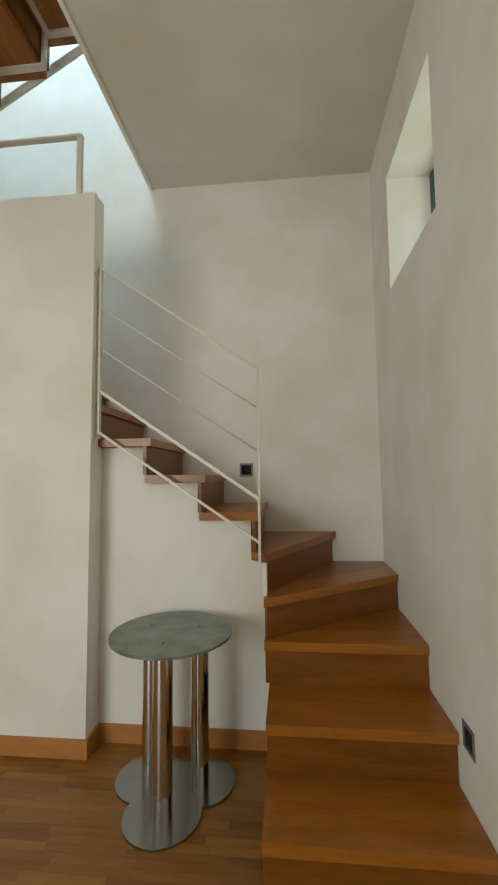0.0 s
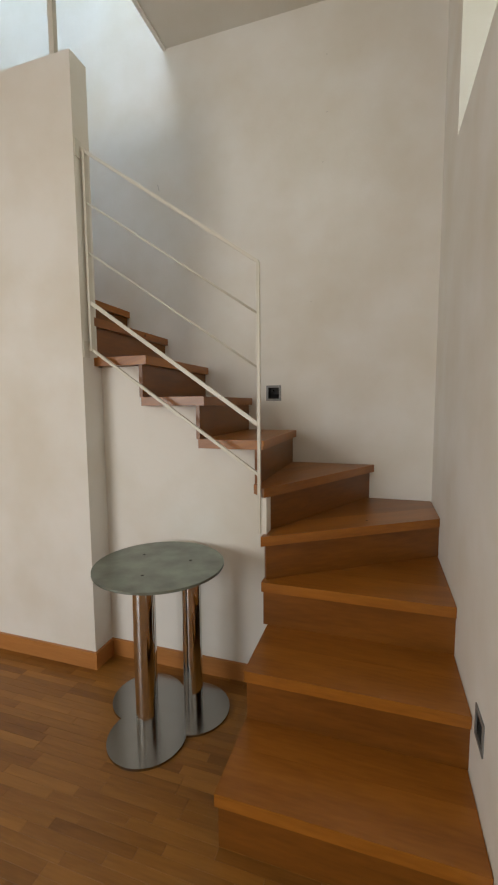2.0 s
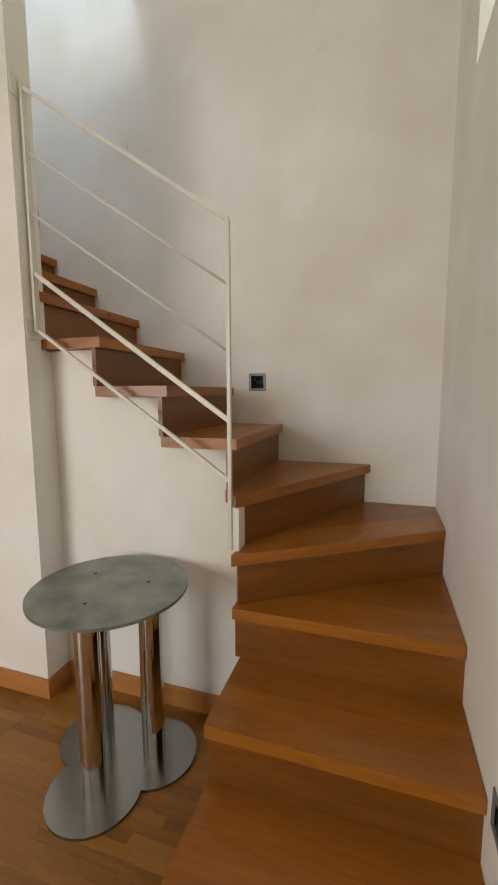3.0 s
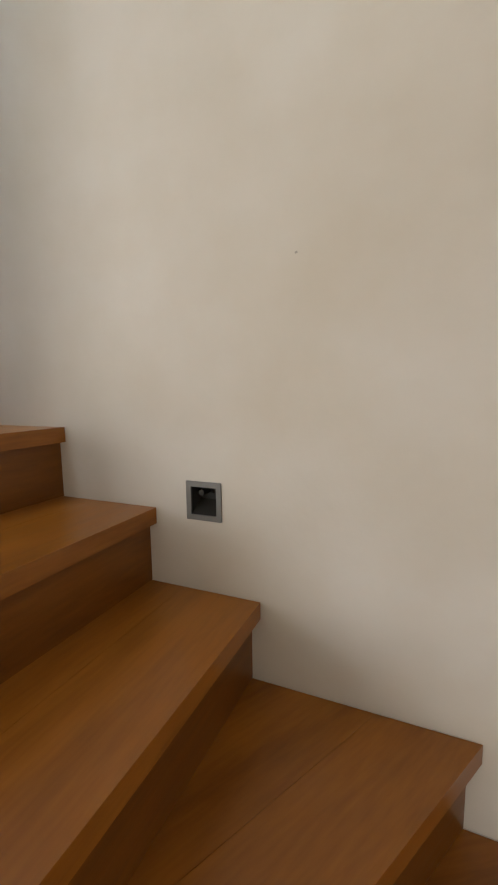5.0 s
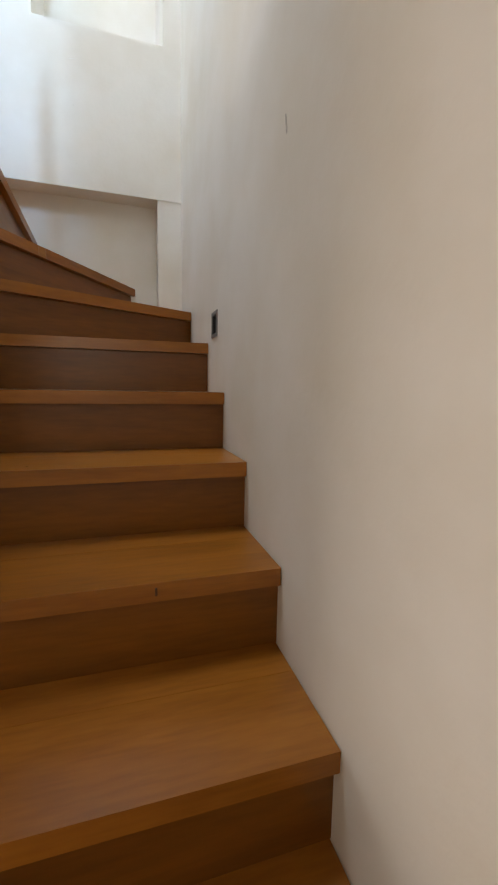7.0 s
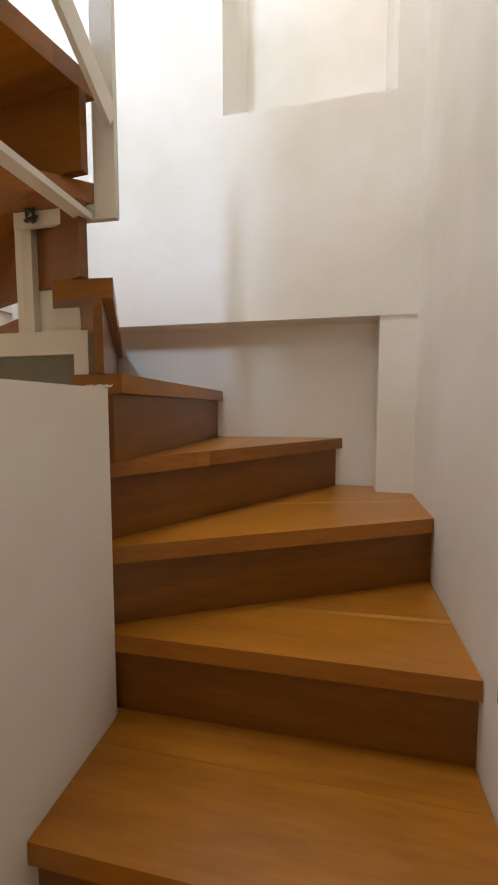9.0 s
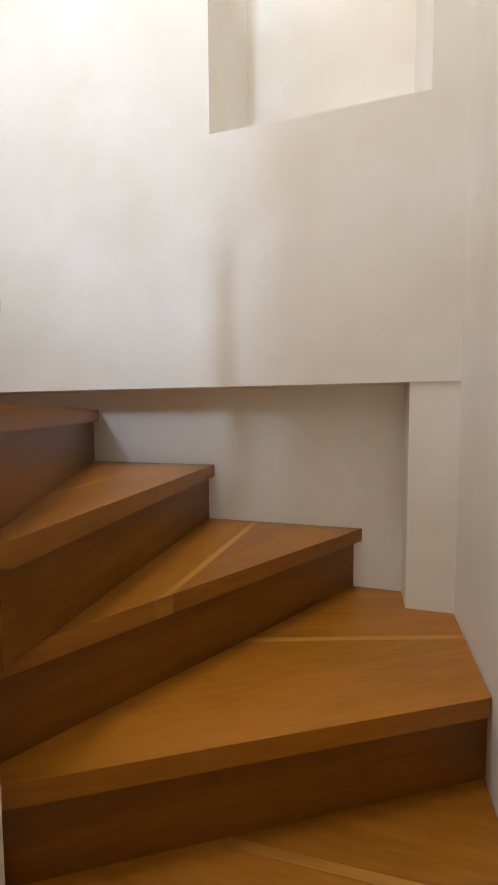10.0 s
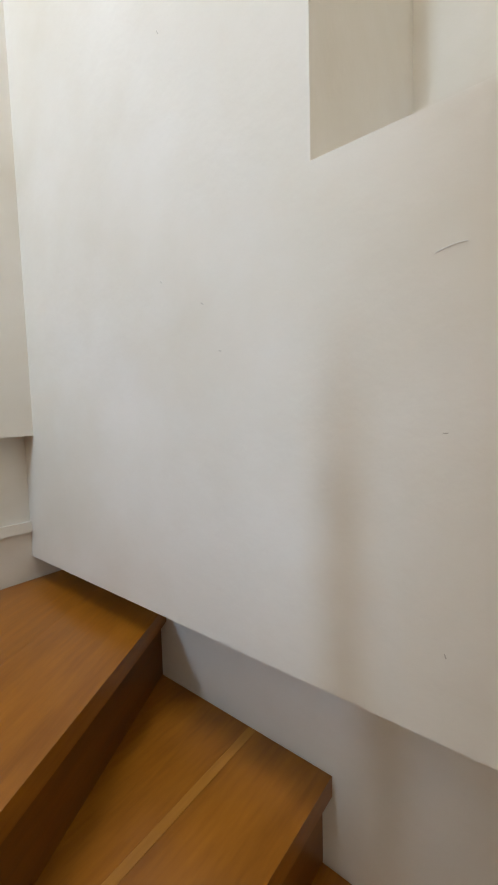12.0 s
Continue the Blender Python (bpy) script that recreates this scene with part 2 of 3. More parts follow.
slab("wall_upper_south", "y", -2.6, -0.12, -1.9, 0.0, CEILZ + 0.566, ROOF, [], WALL)
# west wall: proud panel above, recess below, pier in the corner, tall niche
slab("wall_west_recess", "x", XL, -0.12, -1.9, 0.0, 0.0, 3.108, [], WALL, "white recessed wall strip above the steps")
slab("wall_west_panel", "x", XP, -0.121, -1.9, 0.0, 3.108, ROOF, [(-0.704, -0.09, 3.857, ROOF - 0.05)], WALL,
     "smooth white wall with a tall niche, proud of the strip below")
slab("niche_back", "x", -3.60, -0.1, -0.9, 0.1, 3.7, ROOF, [], WALL, "white back of the tall niche")
slab("niche_cheek_south", "y", -0.704, -0.1, -3.60, -3.293, 3.7, ROOF, [], WALL, "white cheek of the tall niche")
slab("niche_cheek_north", "y", -0.09, 0.09, -3.60, -3.293, 3.7, ROOF, [], WALL, "white cheek of the tall niche")
slab("niche_sill", "z", 3.857, -0.1, -3.60, -3.293, -0.704, -0.09, [], WALL, "white sill of the tall niche")
tagged(part("pier", box_bm(XL, XP - 0.004, -0.128, 0.0, 2.2, 3.108), WALL, None), "white plastered pier in the stair corner", "wall", kind="structure")
# landing wall: thin lower face set back under the proud upper face
slab("wall_landing_upper", "y", YN, -0.25, XP, -1.43, 3.467, ROOF, [], WALL, "white wall face above the landing")
slab("wall_landing_lower", "y", YN - 0.06, -0.19, XL, -2.45, 2.80, 3.467, [], WALL, "white set back wall below the proud face")
tagged(part("trim", box_bm(XL, -2.45, YN - 0.062, YN - 0.048, 3.185, 3.215), WALL, None, bevel=0.004), "slim white moulding on the landing wall", "trim", kind="structure")
# parapet wall between room and stairs
part_par = part("wall_parapet", prism_bm([(-2.405, -0.80), (-1.584, -0.80), (-1.584, -0.695), (-1.68, -0.70), (-1.80, -0.744), (-2.405, -0.744)], 0.0, 2.82), WALL, None, bevel=0.004)
tagged(part("wall_under_landing", box_bm(XL, -2.405, -0.83, -0.77, 0.0, 2.20), WALL, None), "white wall below the upper winding steps", "wall", kind="structure")
tagged(part_par, "white plastered parapet wall beside the stairs", "wall", kind="structure")
# wall under the flight, stepped below the treads
prof = [(-0.705, 0.0), (-0.705, 0.905), (-0.795, 0.905), (-0.795, 1.098), (-1.062, 1.098)]
for k in range(7, 9):
    x = -1.018 - 0.285 * (k - 7) - 0.044
    prof += [(x, k * H - 0.042), (x - 0.285, k * H - 0.042)]
prof = prof[:-1] + [(-1.60, 8 * H - 0.042), (-1.60, 0.0)]
bm = bmesh.new()
fr, bk = [bm.verts.new((x, -0.668, z)) for x, z in prof], [bm.verts.new((x, -0.60, z)) for x, z in prof]
bm.faces.new(fr)
bm.faces.new(bk[::-1])
for i in range(len(prof)):
    j = (i + 1) % len(prof)
    bm.faces.new((fr[i], fr[j], bk[j], bk[i]))
tagged(part("wall_under_stairs", bm, WALL, None), "white plastered wall closing the space under the stairs", "wall", kind="structure")
tagged(part("wall_end", box_bm(-0.728, -0.712, -0.80, -0.672, 0.755, 0.912), WALL, None, bevel=0.002), "slim white wall end between the winding steps", "wall", kind="structure")
tagged(part("wall_corner", box_bm(-1.64, -1.5843, -0.705, -0.60, 0.0, 1.475), WALL, None), "white wall corner beside the parapet", "wall", kind="structure")
# strip along the ceiling's edge
tagged(part("trim", box_bm(-1.565, -1.545, -1.70, 0.0, CEILZ - 0.012, CEILZ + 0.566), WALL, None), "white edge trim of the ceiling opening", "trim", kind="structure")

# floor under the boards, deep joint colour
slab("floor", "z", -0.012, -0.15, -5.2, 0.42, -5.6, 0.3, [], RISER, "oak strip parquet floor, worn and satin", "floor")
floor_ob = bpy.data.objects["floor"]


# ---- the staircase ----
def clip_poly(poly, p, nrm, keep):
    """The part of a polygon on one side of the line through p with normal nrm."""
    out = []
    d = [((x - p[0]) * nrm[0] + (y - p[1]) * nrm[1]) * keep for x, y in poly]
    for i in range(len(poly)):
        j = (i + 1) % len(poly)
        if d[i] >= 0:
            out.append(poly[i])
        if (d[i] > 0) != (d[j] > 0) and d[i] != d[j]:
            k = d[i] / (d[i] - d[j])
            out.append((poly[i][0] + (poly[j][0] - poly[i][0]) * k, poly[i][1] + (poly[j][1] - poly[i][1]) * k))
    return out


def uv_along(ob, direction):
    """Lay UVs in metres, u along the grain."""
    me = ob.data
    uv = me.uv_layers.new(name="grain")
    d = Vector((direction[0], direction[1], 0)).normalized()
    s = Vector((-d.y, d.x, 0))
    for poly in me.polygons:
        up = abs(poly.normal.z) > 0.7
        for li in poly.loop_indices:
            c = me.vertices[me.loops[li].vertex_index].co
            uv.data[li].uv = (c.dot(d), c.dot(s) if up else c.z + c.dot(s) * 0.3)


stairs = thing("staircase", "oak staircase with winding steps between white walls", "staircase")


def step(n, nose, poly, split=0.17, joint=None):
    """Tread n with its front edge nose (inner end, outer end) and its riser below.
    split: where its two boards meet, behind the edge; joint: that seam as a line, with a strip of paler oak along it."""
    (ax, ay), (bx, by) = nose
    d = Vector((bx - ax, by - ay)).normalized()
    inward = Vector((-d.y, d.x))
    cx, cy = sum(p[0] for p in poly) / len(poly), sum(p[1] for p in poly) / len(poly)
    if inward.dot(Vector((cx - ax, cy - ay))) < 0:
        inward = -inward
    z = n * H
    host = new("tread")
    host.parent = stairs
    cut, nrm, grain = Vector((ax, ay)) + inward * split, inward, d
    if joint:
        cut, grain = Vector(joint[0]), (Vector(joint[1]) - Vector(joint[0])).normalized()
        nrm = Vector((-grain.y, grain.x))
        nrm = nrm if nrm.dot(inward) > 0 else -nrm
    half = 0.010 if joint else 0.0003
    pieces = [(clip_poly(poly, cut - nrm * half, nrm, -1), TREAD, d), (clip_poly(poly, cut + nrm * half, nrm, 1), TREAD, grain)]
    if joint:
        strip = clip_poly(clip_poly(poly, cut - nrm * (half - 0.0006), nrm, 1), cut + nrm * (half - 0.0006), nrm, -1)
        pieces.append((strip, PALE_OAK, grain))
    for pc, material, way in pieces:
        pc = [p for i, p in enumerate(pc) if math.dist(p, pc[i - 1]) > 1e-4]
        if len(pc) < 3:
            continue
        twice = sum(pc[i - 1][0] * pc[i][1] - pc[i][0] * pc[i - 1][1] for i in range(len(pc)))
        if abs(twice) < 0.001:
            continue
        ob = part("board", prism_bm(pc if twice > 0 else pc[::-1], z - 0.040, z), material, host, bevel=0.0 if material is PALE_OAK else 0.0016)
        uv_along(ob, way)
    o, t = inward * 0.022, inward * 0.018
    e, far = d * ({4: 0.03, 5: 0.06, 13: -0.035, 14: -0.03}.get(n, 0.003 if n < 9 or n > 14 else -0.012)), d * (0.03 if n < 17 else -0.003)
    q = [(ax + o.x + e.x, ay + o.y + e.y), (bx + o.x + far.x, by + o.y + far.y), (bx + o.x + t.x + far.x, by + o.y + t.y + far.y), (ax + o.x + t.x + e.x, ay + o.y + t.y + e.y)]
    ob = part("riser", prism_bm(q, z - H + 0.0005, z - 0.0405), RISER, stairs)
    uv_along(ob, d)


XI, YI, YB = -0.705, -0.722, -0.743   # inner ends: lower flight, open flight, beside the parapet
g = -0.002
step(1, ((XI, -1.40), (g, -1.40)), [(XI, -1.40), (g, -1.40), (g, -1.09), (XI, -1.09)])
step(2, ((XI, -1.125), (g, -1.125)), [(XI, -1.125), (g, -1.125), (g, -0.80), (XI, -0.80)])
step(3, ((-0.725, -0.838), (g, -0.836)), [(-0.725, -0.838), (g, -0.836), (g, -0.31), (-0.725, -0.78)])
step(4, ((-0.725, -0.842), (g, -0.353)), [(-0.725, -0.842), (g, -0.353), (g, g), (-0.335, g), (-0.725, -0.74)])
step(5, ((-0.722, -0.800), (-0.302, g)), [(-0.722, -0.800), (-0.302, g), (-0.79, g), (-0.79, YI)])
noses = {6: -0.746, 7: -1.018, 8: -1.303, 9: -1.581, 10: -1.856, 11: -2.130, 12: -2.405}
for n in range(6, 12):
    yi = YI if n < 9 else YB
    step(n, ((noses[n], yi), (noses[n], g)), [(noses[n], yi), (noses[n], g), (noses[n + 1] - 0.03, g), (noses[n + 1] - 0.03, yi)], 0.20)
step(12, ((-2.405, -0.757), (-2.405, g)), [(-2.408, -0.82), (-2.405, -0.757), (-2.405, g), (-2.87, g), (-2.47, -0.82)], joint=((-2.592, -0.6), (-2.616, -0.012)))
step(13, ((-2.423, -0.762), (-2.828, g)), [(-2.423, -0.762), (-2.828, g), (-3.29, g), (-3.29, -0.30), (-2.45, -0.83)], joint=((-2.91, -0.485), (-3.017, -0.125)))
step(14, ((-2.440, -0.780), (-3.291, -0.249)), [(-2.440, -0.780), (-3.291, -0.249), (-3.291, -0.79), (-2.41, -0.81)], joint=((-3.23, -0.598), (-2.664, -0.628)))
step(15, ((-2.412, -0.715), (-3.291, -0.744)), [(-2.412, -0.715), (-3.291, -0.744), (-3.291, -1.25), (-2.412, -0.83)], joint=((-3.28, -0.930), (-2.669, -0.906)))
step(16, ((-2.392, -0.718), (-3.291, -1.201)), [(-2.392, -0.718), (-3.291, -1.201), (-3.291, -1.655), (-2.95, -1.655), (-2.55, -0.98), (-2.380, -0.848)], 0.23)
step(17, ((-2.405, -0.757), (-2.80, -1.59)), [(-2.405, -0.757), (-2.80, -1.59), (-2.48, -1.59), (-2.28, -0.95), (-2.335, -0.84)], 0.10)
step(18, ((-2.394, -0.748), (-2.50, -1.59)), [(-2.394, -0.748), (-2.50, -1.59), (-2.19, -1.58), (-2.199, -0.80)], 0.09)
UPPER = {19: -2.225, 20: -1.940, 21: -1.655}
for n, x in UPPER.items():
    back = UPPER.get(n + 1, -1.592) + 0.026
    step(n, ((x, -0.735), (x, -1.58)), [(x, -0.735), (x, -1.58), (back, -1.58), (back, -0.735)], 0.15 if n < 21 else 0.05)

# ---- steel stringer of the upper flight ----
stringer = thing("stair_stringer", "cream painted steel stringer under the upper oak flight", "stringer")
for ys in (-0.807, -1.53):
    for k in (19, 20, 21):
        x, z = UPPER[k], k * H - 0.048
        end = UPPER.get(k + 1, -1.615) + 0.045
        part("rest_bar", bar_bm((x + 0.061, ys, z), (end, ys, z), 0.035, 0.014), CREAM, stringer, bevel=0.002)
        part("upright_bar", bar_bm((x + 0.053, ys, z - 0.195), (x + 0.053, ys, z + 0.007), 0.035, 0.014, (1, 0, 0)), CREAM, stringer, bevel=0.002)
        if ys > -1:
            part("cross_bar", bar_bm((x + 0.075, ys - 0.018, z), (x + 0.075, -1.512, z), 0.026, 0.014), CREAM, stringer, bevel=0.002)
for ys in (-0.714, -1.588):
    part("sloping_bar", bar_bm((-2.396, ys, 3.343), (-1.568, ys, 3.845), 0.011, 0.050), CREAM, stringer, bevel=0.002)
part("end_plate", box_bm(-2.412, -2.398, -0.758, -0.711, 3.158, 3.95), CREAM, stringer, bevel=0.003)
part("foot_bar", box_bm(-2.411, -2.399, -0.95, -0.7585, 3.158, 3.189), CREAM, stringer, bevel=0.003)

# dark clump of crossed rods for an unidentified spot on the foot bar, behind the guard rail
wire = bmesh.new()
rnd = random.Random(3)
for k in range(14):
    a = (-2.393 + 0.006 * rnd.random(), -0.917 + 0.030 * rnd.random(), 3.160 + 0.036 * rnd.random())
    b = (-2.393 + 0.006 * rnd.random(), -0.917 + 0.030 * rnd.random(), 3.160 + 0.036 * rnd.random())
    rod_bm(a, b, 0.0028, 6, wire)
tagged(part("dark_clump", wire, DARK, None), "small rough dark clump on the cream steel bar", "wire")

# ---- railing of the lower flight ----
rail = thing("stair_railing", "cream painted steel stair railing with sloping rods", "railing")
P0, P1 = (-0.742, -0.80), (-1.566, -0.752)
part("newel_post", bar_bm((*P0, 0.762), (*P0, 1.845), 0.015, 0.012, (1, 0, 0)), CREAM, rail, bevel=0.002)
part("wall_post", bar_bm((*P1, 1.545), (*P1, 2.435), 0.024, 0.012, (1, 0, 0)), CREAM, rail, bevel=0.002)
for zr, zl, r, flat in ((1.845, 2.428, 0.0065, 1), (1.648, 2.209, 0.0045, 0), (1.437, 1.991, 0.0045, 0), (1.21, 1.768, 0.008, 1), (1.006, 1.553, 0.006, 1)):
    if flat:
        part("rail_bar", bar_bm((*P0, zr), (*P1, zl), 0.012, 2 * r), CREAM, rail, bevel=0.002)
    else:
        part("rod", rod_bm((*P0, zr), (*P1, zl), r, 10), CREAM, rail, smooth=True)
for z in (2.43, 1.56):
    part("bracket", box_bm(-1.5780, -1.5725, -0.765, -0.743, z - 0.012, z + 0.012), CREAM, rail, bevel=0.002)
for z in (2.435, 1.56):
    part("wall_plate", box_bm(-1.5835, -1.5785, -0.795, -0.755, z - 0.045, z + 0.03), CREAM, rail, bevel=0.001)

guard = thing("parapet_railing", "cream steel guard rail on top of the parapet", "railing", )
part("top_bar", box_bm(-2.395, -1.672, -0.792, -0.760, 3.155, 3.168), CREAM, guard, bevel=0.003)
part("post", box_bm(-1.698, -1.672, -0.788, -0.764, 2.82, 3.155), CREAM, guard, bevel=0.002)

# framed infill below the winding steps, at their inner ends
infill = thing("infill_panel", "grey-green panel in a cream steel frame under the winding steps", "panel")
part("top_rail", box_bm(-2.445, -2.42, -1.20, -0.797, 2.895, 2.945), CREAM, infill, bevel=0.003)
part("side_rail", box_bm(-2.445, -2.42, -0.832, -0.797, 2.81, 2.895), CREAM, infill, bevel=0.003)
part("panel", box_bm(-2.440, -2.432, -1.20, -0.832, 2.81, 2.895), LEAD, infill)
part("backing", box_bm(-2.452, -2.446, -0.99, -0.83, 2.81, 3.185), WALL, infill, "white plastered backing")
part("support_post", box_bm(-2.444, -2.424, -0.955, -0.93, 2.945, 3.19), CREAM, infill, bevel=0.002)

# ---- skirting ----
def skirting(name, a, b, side):
    o = Vector((b[0] - a[0], b[1] - a[1])).normalized()
    nrm = Vector((-o.y, o.x)) * side
    q = [a, b, (b[0] + nrm.x * 0.013, b[1] + nrm.y * 0.013), (a[0] + nrm.x * 0.013, a[1] + nrm.y * 0.013)]
    ob = part(name, prism_bm(q, 0.0, 0.085), SKIRT, None, bevel=0.003)
    tagged(ob, "oak skirting board along the white wall", "skirting", kind="structure")


skirting("baseboard", (XL, -0.80), (-1.583, -0.80), -1)
skirting("baseboard", (-1.583, -0.813), (-1.583, -0.668), -1)
skirting("baseboard", (-1.570, -0.668), (-0.707, -0.668), -1)

# ---- recessed step lights ----
def step_light(m, label):
    t = new("step_light")
    t.matrix_world = m
    tagged(t, label, "step light", "recessed step lights")
    o, i, d = 0.0455, 0.033, 0.045
    bm = bmesh.new()
    for x0, x1, z0, z1 in ((-o, o, i, o), (-o, o, -o, -i), (-o, -i, -i, i), (i, o, -i, i)):
        box_bm(x0, x1, -0.004, 0.004, z0, z1, bm)
    part("frame", bm, ALU, t, "grey metal frame")
    bm = bmesh.new()
    for q in (((-i, 0, -i), (i, 0, -i), (i, d, -i * 0.2), (-i, d, -i * 0.2)), ((-i, 0, i), (i, 0, i), (i, d, i), (-i, d, i)),
              ((-i, 0, -i), (-i, 0, i), (-i, d, i), (-i, d, -i * 0.2)), ((i, 0, -i), (i, 0, i), (i, d, i), (i, d, -i * 0.2)),
              ((-i, d, -i * 0.2), (i, d, -i * 0.2), (i, d, i), (-i, d, i))):
        bm.faces.new([bm.verts.new(c) for c in q])
    bmesh.ops.remove_doubles(bm, verts=bm.verts, dist=1e-5)
    part("housing", bm, DARK, t, "dark sloping inner housing")
    part("lamp_socket", rod_bm((-0.014, 0.012, 0.016), (-0.014, d, 0.016), 0.007, 12), DARK, t)
    return t


for x, z in LAMPS:
    step_light(pose(x, 0, z), "square grey recessed light in the white stair wall")
step_light(pose(0, -1.21, 0.41, 0, 0, -90), "square grey recessed light low in the white wall")

# ---- deep window ----
win = thing("window_1", "small dark green framed window in a deep opening", "window", kind="structure")
for q in ((-1.15, -1.105, 2.375, 3.04), (-0.47, -0.425, 2.375, 3.04), (-1.105, -0.47, 2.375, 2.42), (-1.105, -0.47, 2.995, 3.04)):
    part("window_frame", box_bm(0.245, 0.30, *q), GREEN, win, bevel=0.003)
pane = part("pane", box_bm(0.270, 0.276, -1.105, -0.47, 2.42, 2.995), GLASS, win)
pane.visible_shadow = False

# ---- chrome side table ----
C3 = [(-1.117, -1.092), (-1.008, -0.903), (-1.226, -0.903)]
tc = (sum(c[0] for c in C3) / 3, sum(c[1] for c in C3) / 3)
table = thing("side_table", "round tarnished steel side table on three chrome columns", "table", (*tc, 0))
out = []
for i in range(96):
    a = 2 * math.pi * i / 96
    u = Vector((math.cos(a), math.sin(a)))
    best = 0
    for c in C3:
        v = Vector((c[0] - tc[0], c[1] - tc[1]))
        along = v.dot(u)
        off2 = v.length_squared - along * along
        if off2 < 0.153 ** 2:
            best = max(best, along + math.sqrt(0.153 ** 2 - off2))
    out.append((u.x * best, u.y * best))
part("base_plate", prism_bm(out, 0.0, 0.010), STEEL, table, "polished steel clover shaped base plate", bevel=0.0038)
for c in C3:
    x, y = c[0] - tc[0], c[1] - tc[1]
    part("column", rod_bm((x, y, 0.010), (x, y, 0.645), 0.040, 64), CHROME, table, "shiny chrome column", smooth=False)
ring = [(0.261 * math.cos(2 * math.pi * i / 96), 0.261 * math.sin(2 * math.pi * i / 96)) for i in range(96)]
part("tabletop", prism_bm(ring, 0.645, 0.655), TOP, table, "thin tarnished grey-green round plate", bevel=0.0015)
for c in C3:
    x, y = c[0] - tc[0], c[1] - tc[1]
    part("screw_hole", rod_bm((x, y, 0.6548), (x, y, 0.6560), 0.006, 14), DARK, table)


# ---- marks on the walls ----
def mark(name, label, pts, plane, width, material):
    """A thin raised smear along a short line on a wall."""
    bm = bmesh.new()
    for a, b in zip(pts, pts[1:]):
        if plane == "x":
            bar_bm((XP + 0.0003, *a), (XP + 0.0003, *b), 0.0006, width, (0, 0, 1) if abs(a[0] - b[0]) > abs(a[1] - b[1]) else (0, 1, 0), bm)
        else:
            bar_bm((a[0], -0.0008, a[1]), (b[0], -0.0008, b[1]), 0.0016, width, (0, 0, 1) if plane == "y" else (1, 0, 0), bm)
    return tagged(part(name, bm, material, None), label, "mark", "marks on the wall")


arc = [(-0.545 + 0.034 * k / 5, 3.694 + 0.008 * math.sin(math.pi * (0.1 + 0.5 * k / 5))) for k in range(6)]
mark("wall_scrape", "pale curved scrape on the white wall", arc, "x", 0.0012, CHALK)
for y, z, dy, dz in ((-0.921, 3.709, 0.006, -0.004), (-0.883, 3.624, 0.006, -0.001), (-1.007, 4.188, 0.004, -0.007), (-1.024, 3.766, 0.003, -0.004), (-0.534, 3.492, 0.006, 0.0), (-0.529, 3.226, 0.002, -0.006)):
    mark("wall_mark", "tiny dark scuff on the white wall", [(y, z), (y + dy, z + dz)], "x", 0.0013, SCUFF)
for x, z in ((-0.588, 2.859), (-0.592, 3.148), (-0.609, 2.608), (-0.667, 1.872)):
    mark("wall_mark", "tiny dark scuff on the white wall", [(x, z), (x + 0.005, z + 0.002)], "y", 0.0035, SCUFF)
mark("wall_mark", "thin dark scratch on the white wall", [(-1.625, 2.653), (-1.616, 2.614)], "v", 0.004, SCUFF)

# knots and a chip in the oak
tagged(part("oak_chip", box_bm(-1.5805, -1.5775, -0.2745, -0.2700, 1.684, 1.7005), KNOT, None), "dark chip in the front edge of an oak tread", "mark")
for name, label, a, b, r in (("oak_knot", "small dark knot in an oak tread", (-0.324, -0.477, 0.7595), (-0.324, -0.477, 0.7603), 0.006),
                             ("oak_knot", "small dark knot in an oak tread", (-3.16, -0.42, 2.6595), (-3.16, -0.42, 2.6603), 0.003),
                             ("oak_knot", "small dark knot in an oak tread", (-1.909, -0.563, 1.8995), (-1.909, -0.563, 1.9003), 0.003)):
    tagged(part(name, rod_bm(a, b, r, 9), KNOT, None), label, "mark")

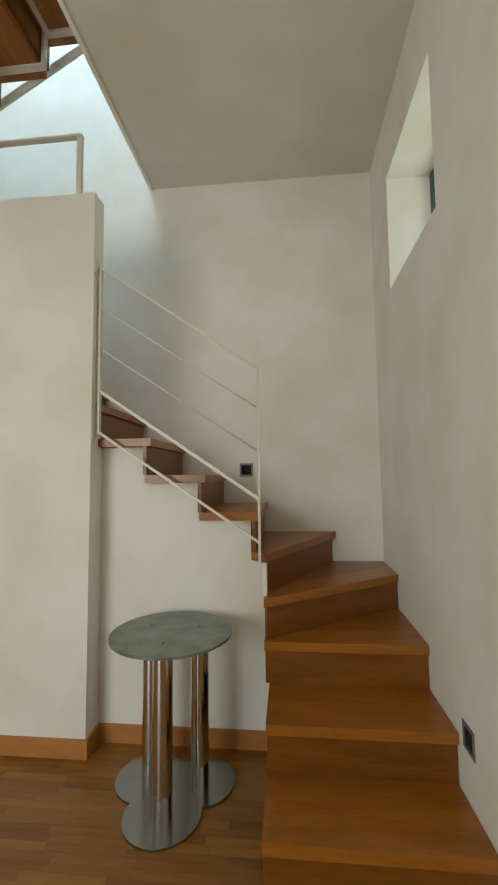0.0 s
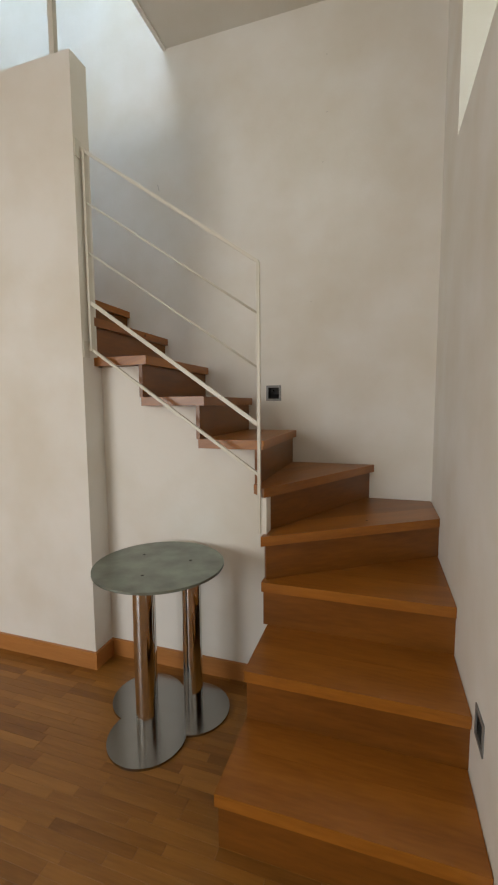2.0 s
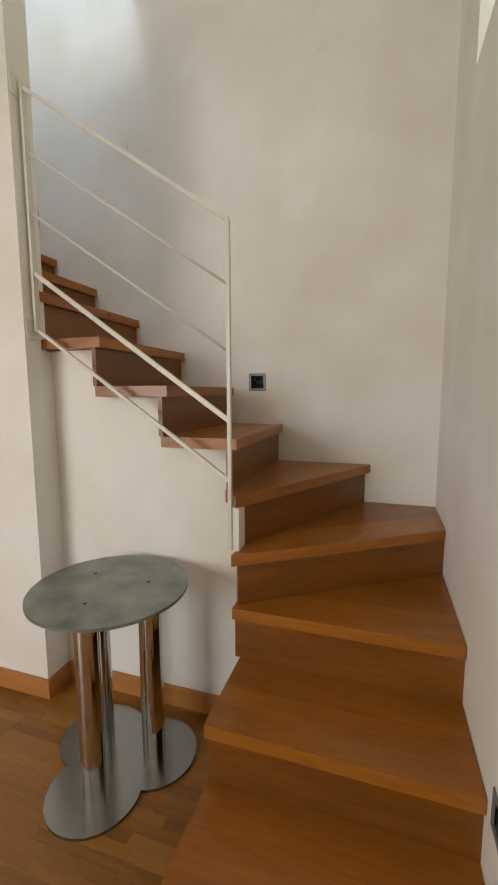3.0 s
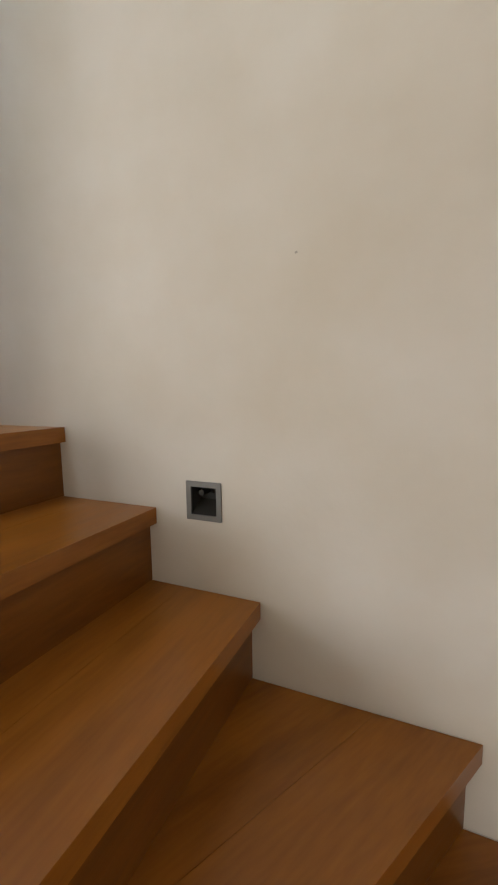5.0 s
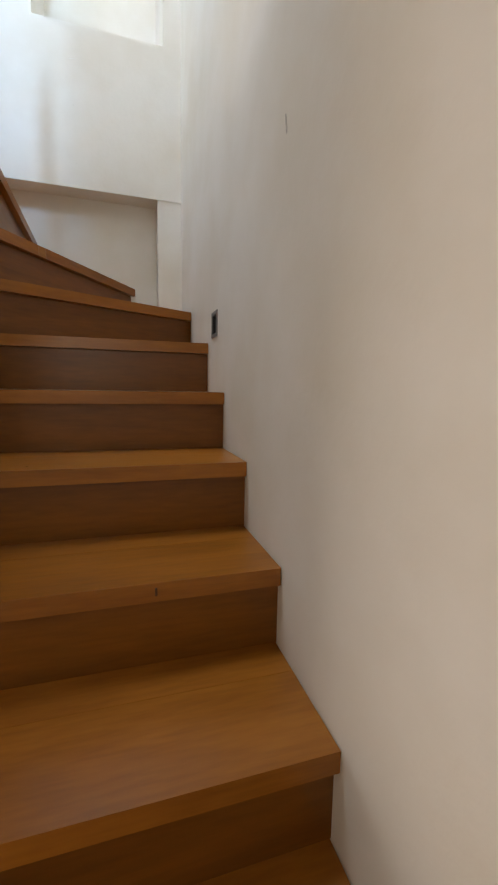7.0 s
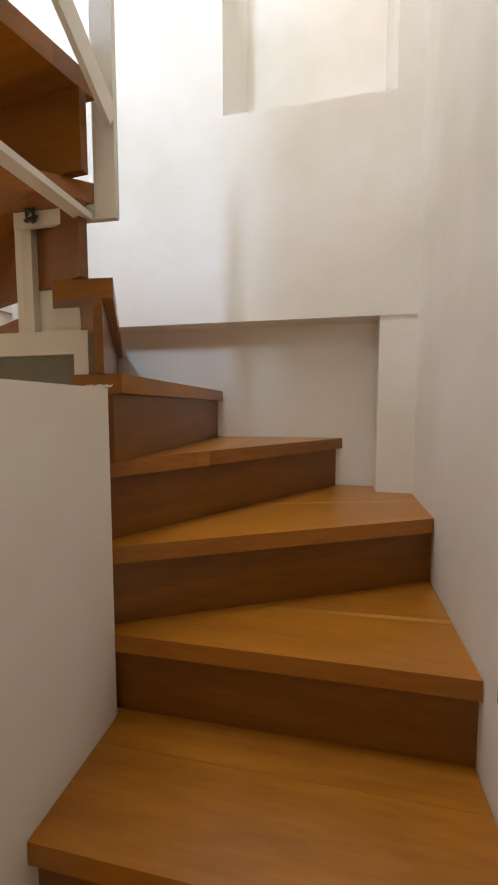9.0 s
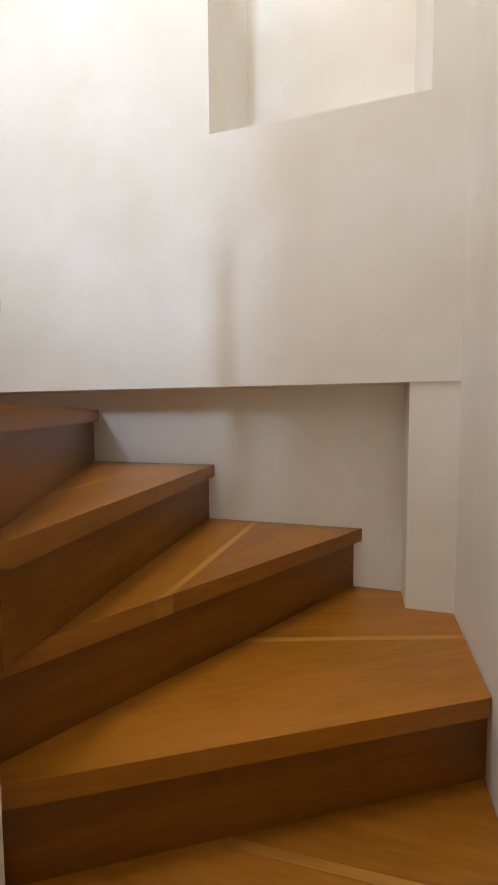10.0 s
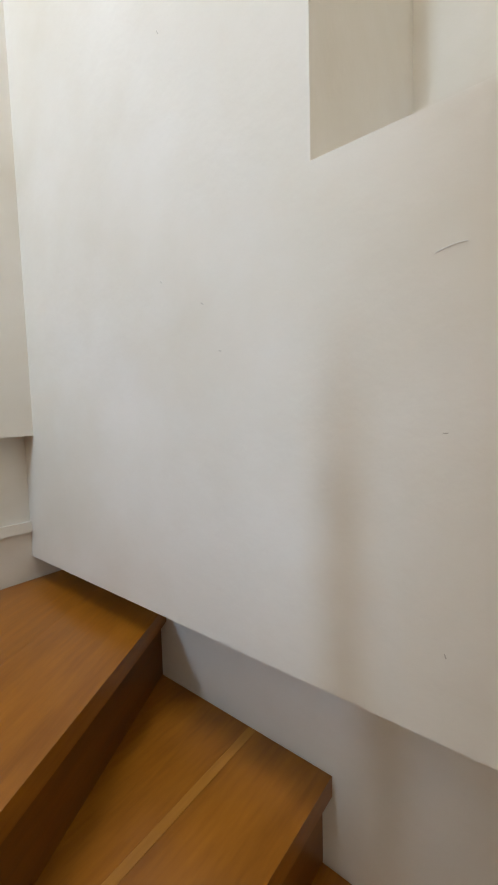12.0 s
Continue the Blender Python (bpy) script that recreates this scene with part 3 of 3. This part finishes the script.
# white paint smeared on the end of a tread
bm = bmesh.new()
rnd = random.Random(8)
edge = [(-0.735 - 0.065 * k / 9, 2.829 - 0.003 * rnd.random()) for k in range(10)] + [(-0.80 + 0.06 * k / 9, 2.821 + 0.002 * rnd.random()) for k in range(10)]
lo, hi = [bm.verts.new((-2.4125, y, z)) for y, z in edge], [bm.verts.new((-2.4105, y, z)) for y, z in edge]
bm.faces.new(lo)
bm.faces.new(hi[::-1])
for i in range(len(edge)):
    bm.faces.new((lo[i - 1], lo[i], hi[i], hi[i - 1]))
tagged(part("paint_smear", bm, CHALK, None), "white paint smeared on the end of an oak tread", "mark")

# ---- parquet strips, the nearest as pieces of their own ----
W, L = 0.036, 0.30
strip_me = {}


def strip(x0, x1, y0, y1):
    key = (round(x1 - x0, 4), round(y1 - y0, 4))
    if key not in strip_me:
        w, l = key
        bm = box_bm(0, w, 0, l, -0.0115, 0.0)
        top = [e for e in bm.edges if all(v.co.z > -0.001 for v in e.verts)]
        bmesh.ops.bevel(bm, geom=top, offset=0.0002, segments=1, affect="EDGES")
        bmesh.ops.recalc_face_normals(bm, faces=bm.faces)
        me = bpy.data.meshes.new("plank")
        bm.to_mesh(me)
        bm.free()
        me.materials.append(PARQUET)
        strip_me[key] = me
    ob = new("plank", strip_me[key])
    ob.location = (x0, y0, 0)
    ob.parent = floor_ob


rest_v, rest_f = [], []
rows = int((5.6 - 0.66) / W)
count = 0
rnd = random.Random(4)
for r in range(rows):
    y1 = -0.66 - r * W
    y0 = y1 - W + 0.0006
    x = -5.2 + L * rnd.choice((0.0, 0.25, 0.5, 0.75, 0.33, 0.6)) - L
    while x < -0.002:
        a, b = max(x, -5.2), min(x + L - 0.0006, -0.002)
        x += L
        if b - a < 0.01:
            continue
        if -2.15 < (a + b) / 2 < -0.35 and -1.95 < y0 < -0.66 and count < 300:
            strip(a, b, y0, y1)
            count += 1
        else:
            k = len(rest_v)
            rest_v += [(a, y0, 0), (b, y0, 0), (b, y1, 0), (a, y1, 0), (a, y0, -0.011), (b, y0, -0.011), (b, y1, -0.011), (a, y1, -0.011)]
            rest_f += [(k, k + 1, k + 2, k + 3), (k, k + 4, k + 5, k + 1), (k + 1, k + 5, k + 6, k + 2), (k + 2, k + 6, k + 7, k + 3), (k + 3, k + 7, k + 4, k)]
me = bpy.data.meshes.new("planks")
me.from_pydata(rest_v, [], rest_f)
me.materials.append(PARQUET_REST)
ob = new("planks", me)
ob.parent = floor_ob
tagged(ob, kind="stuff")
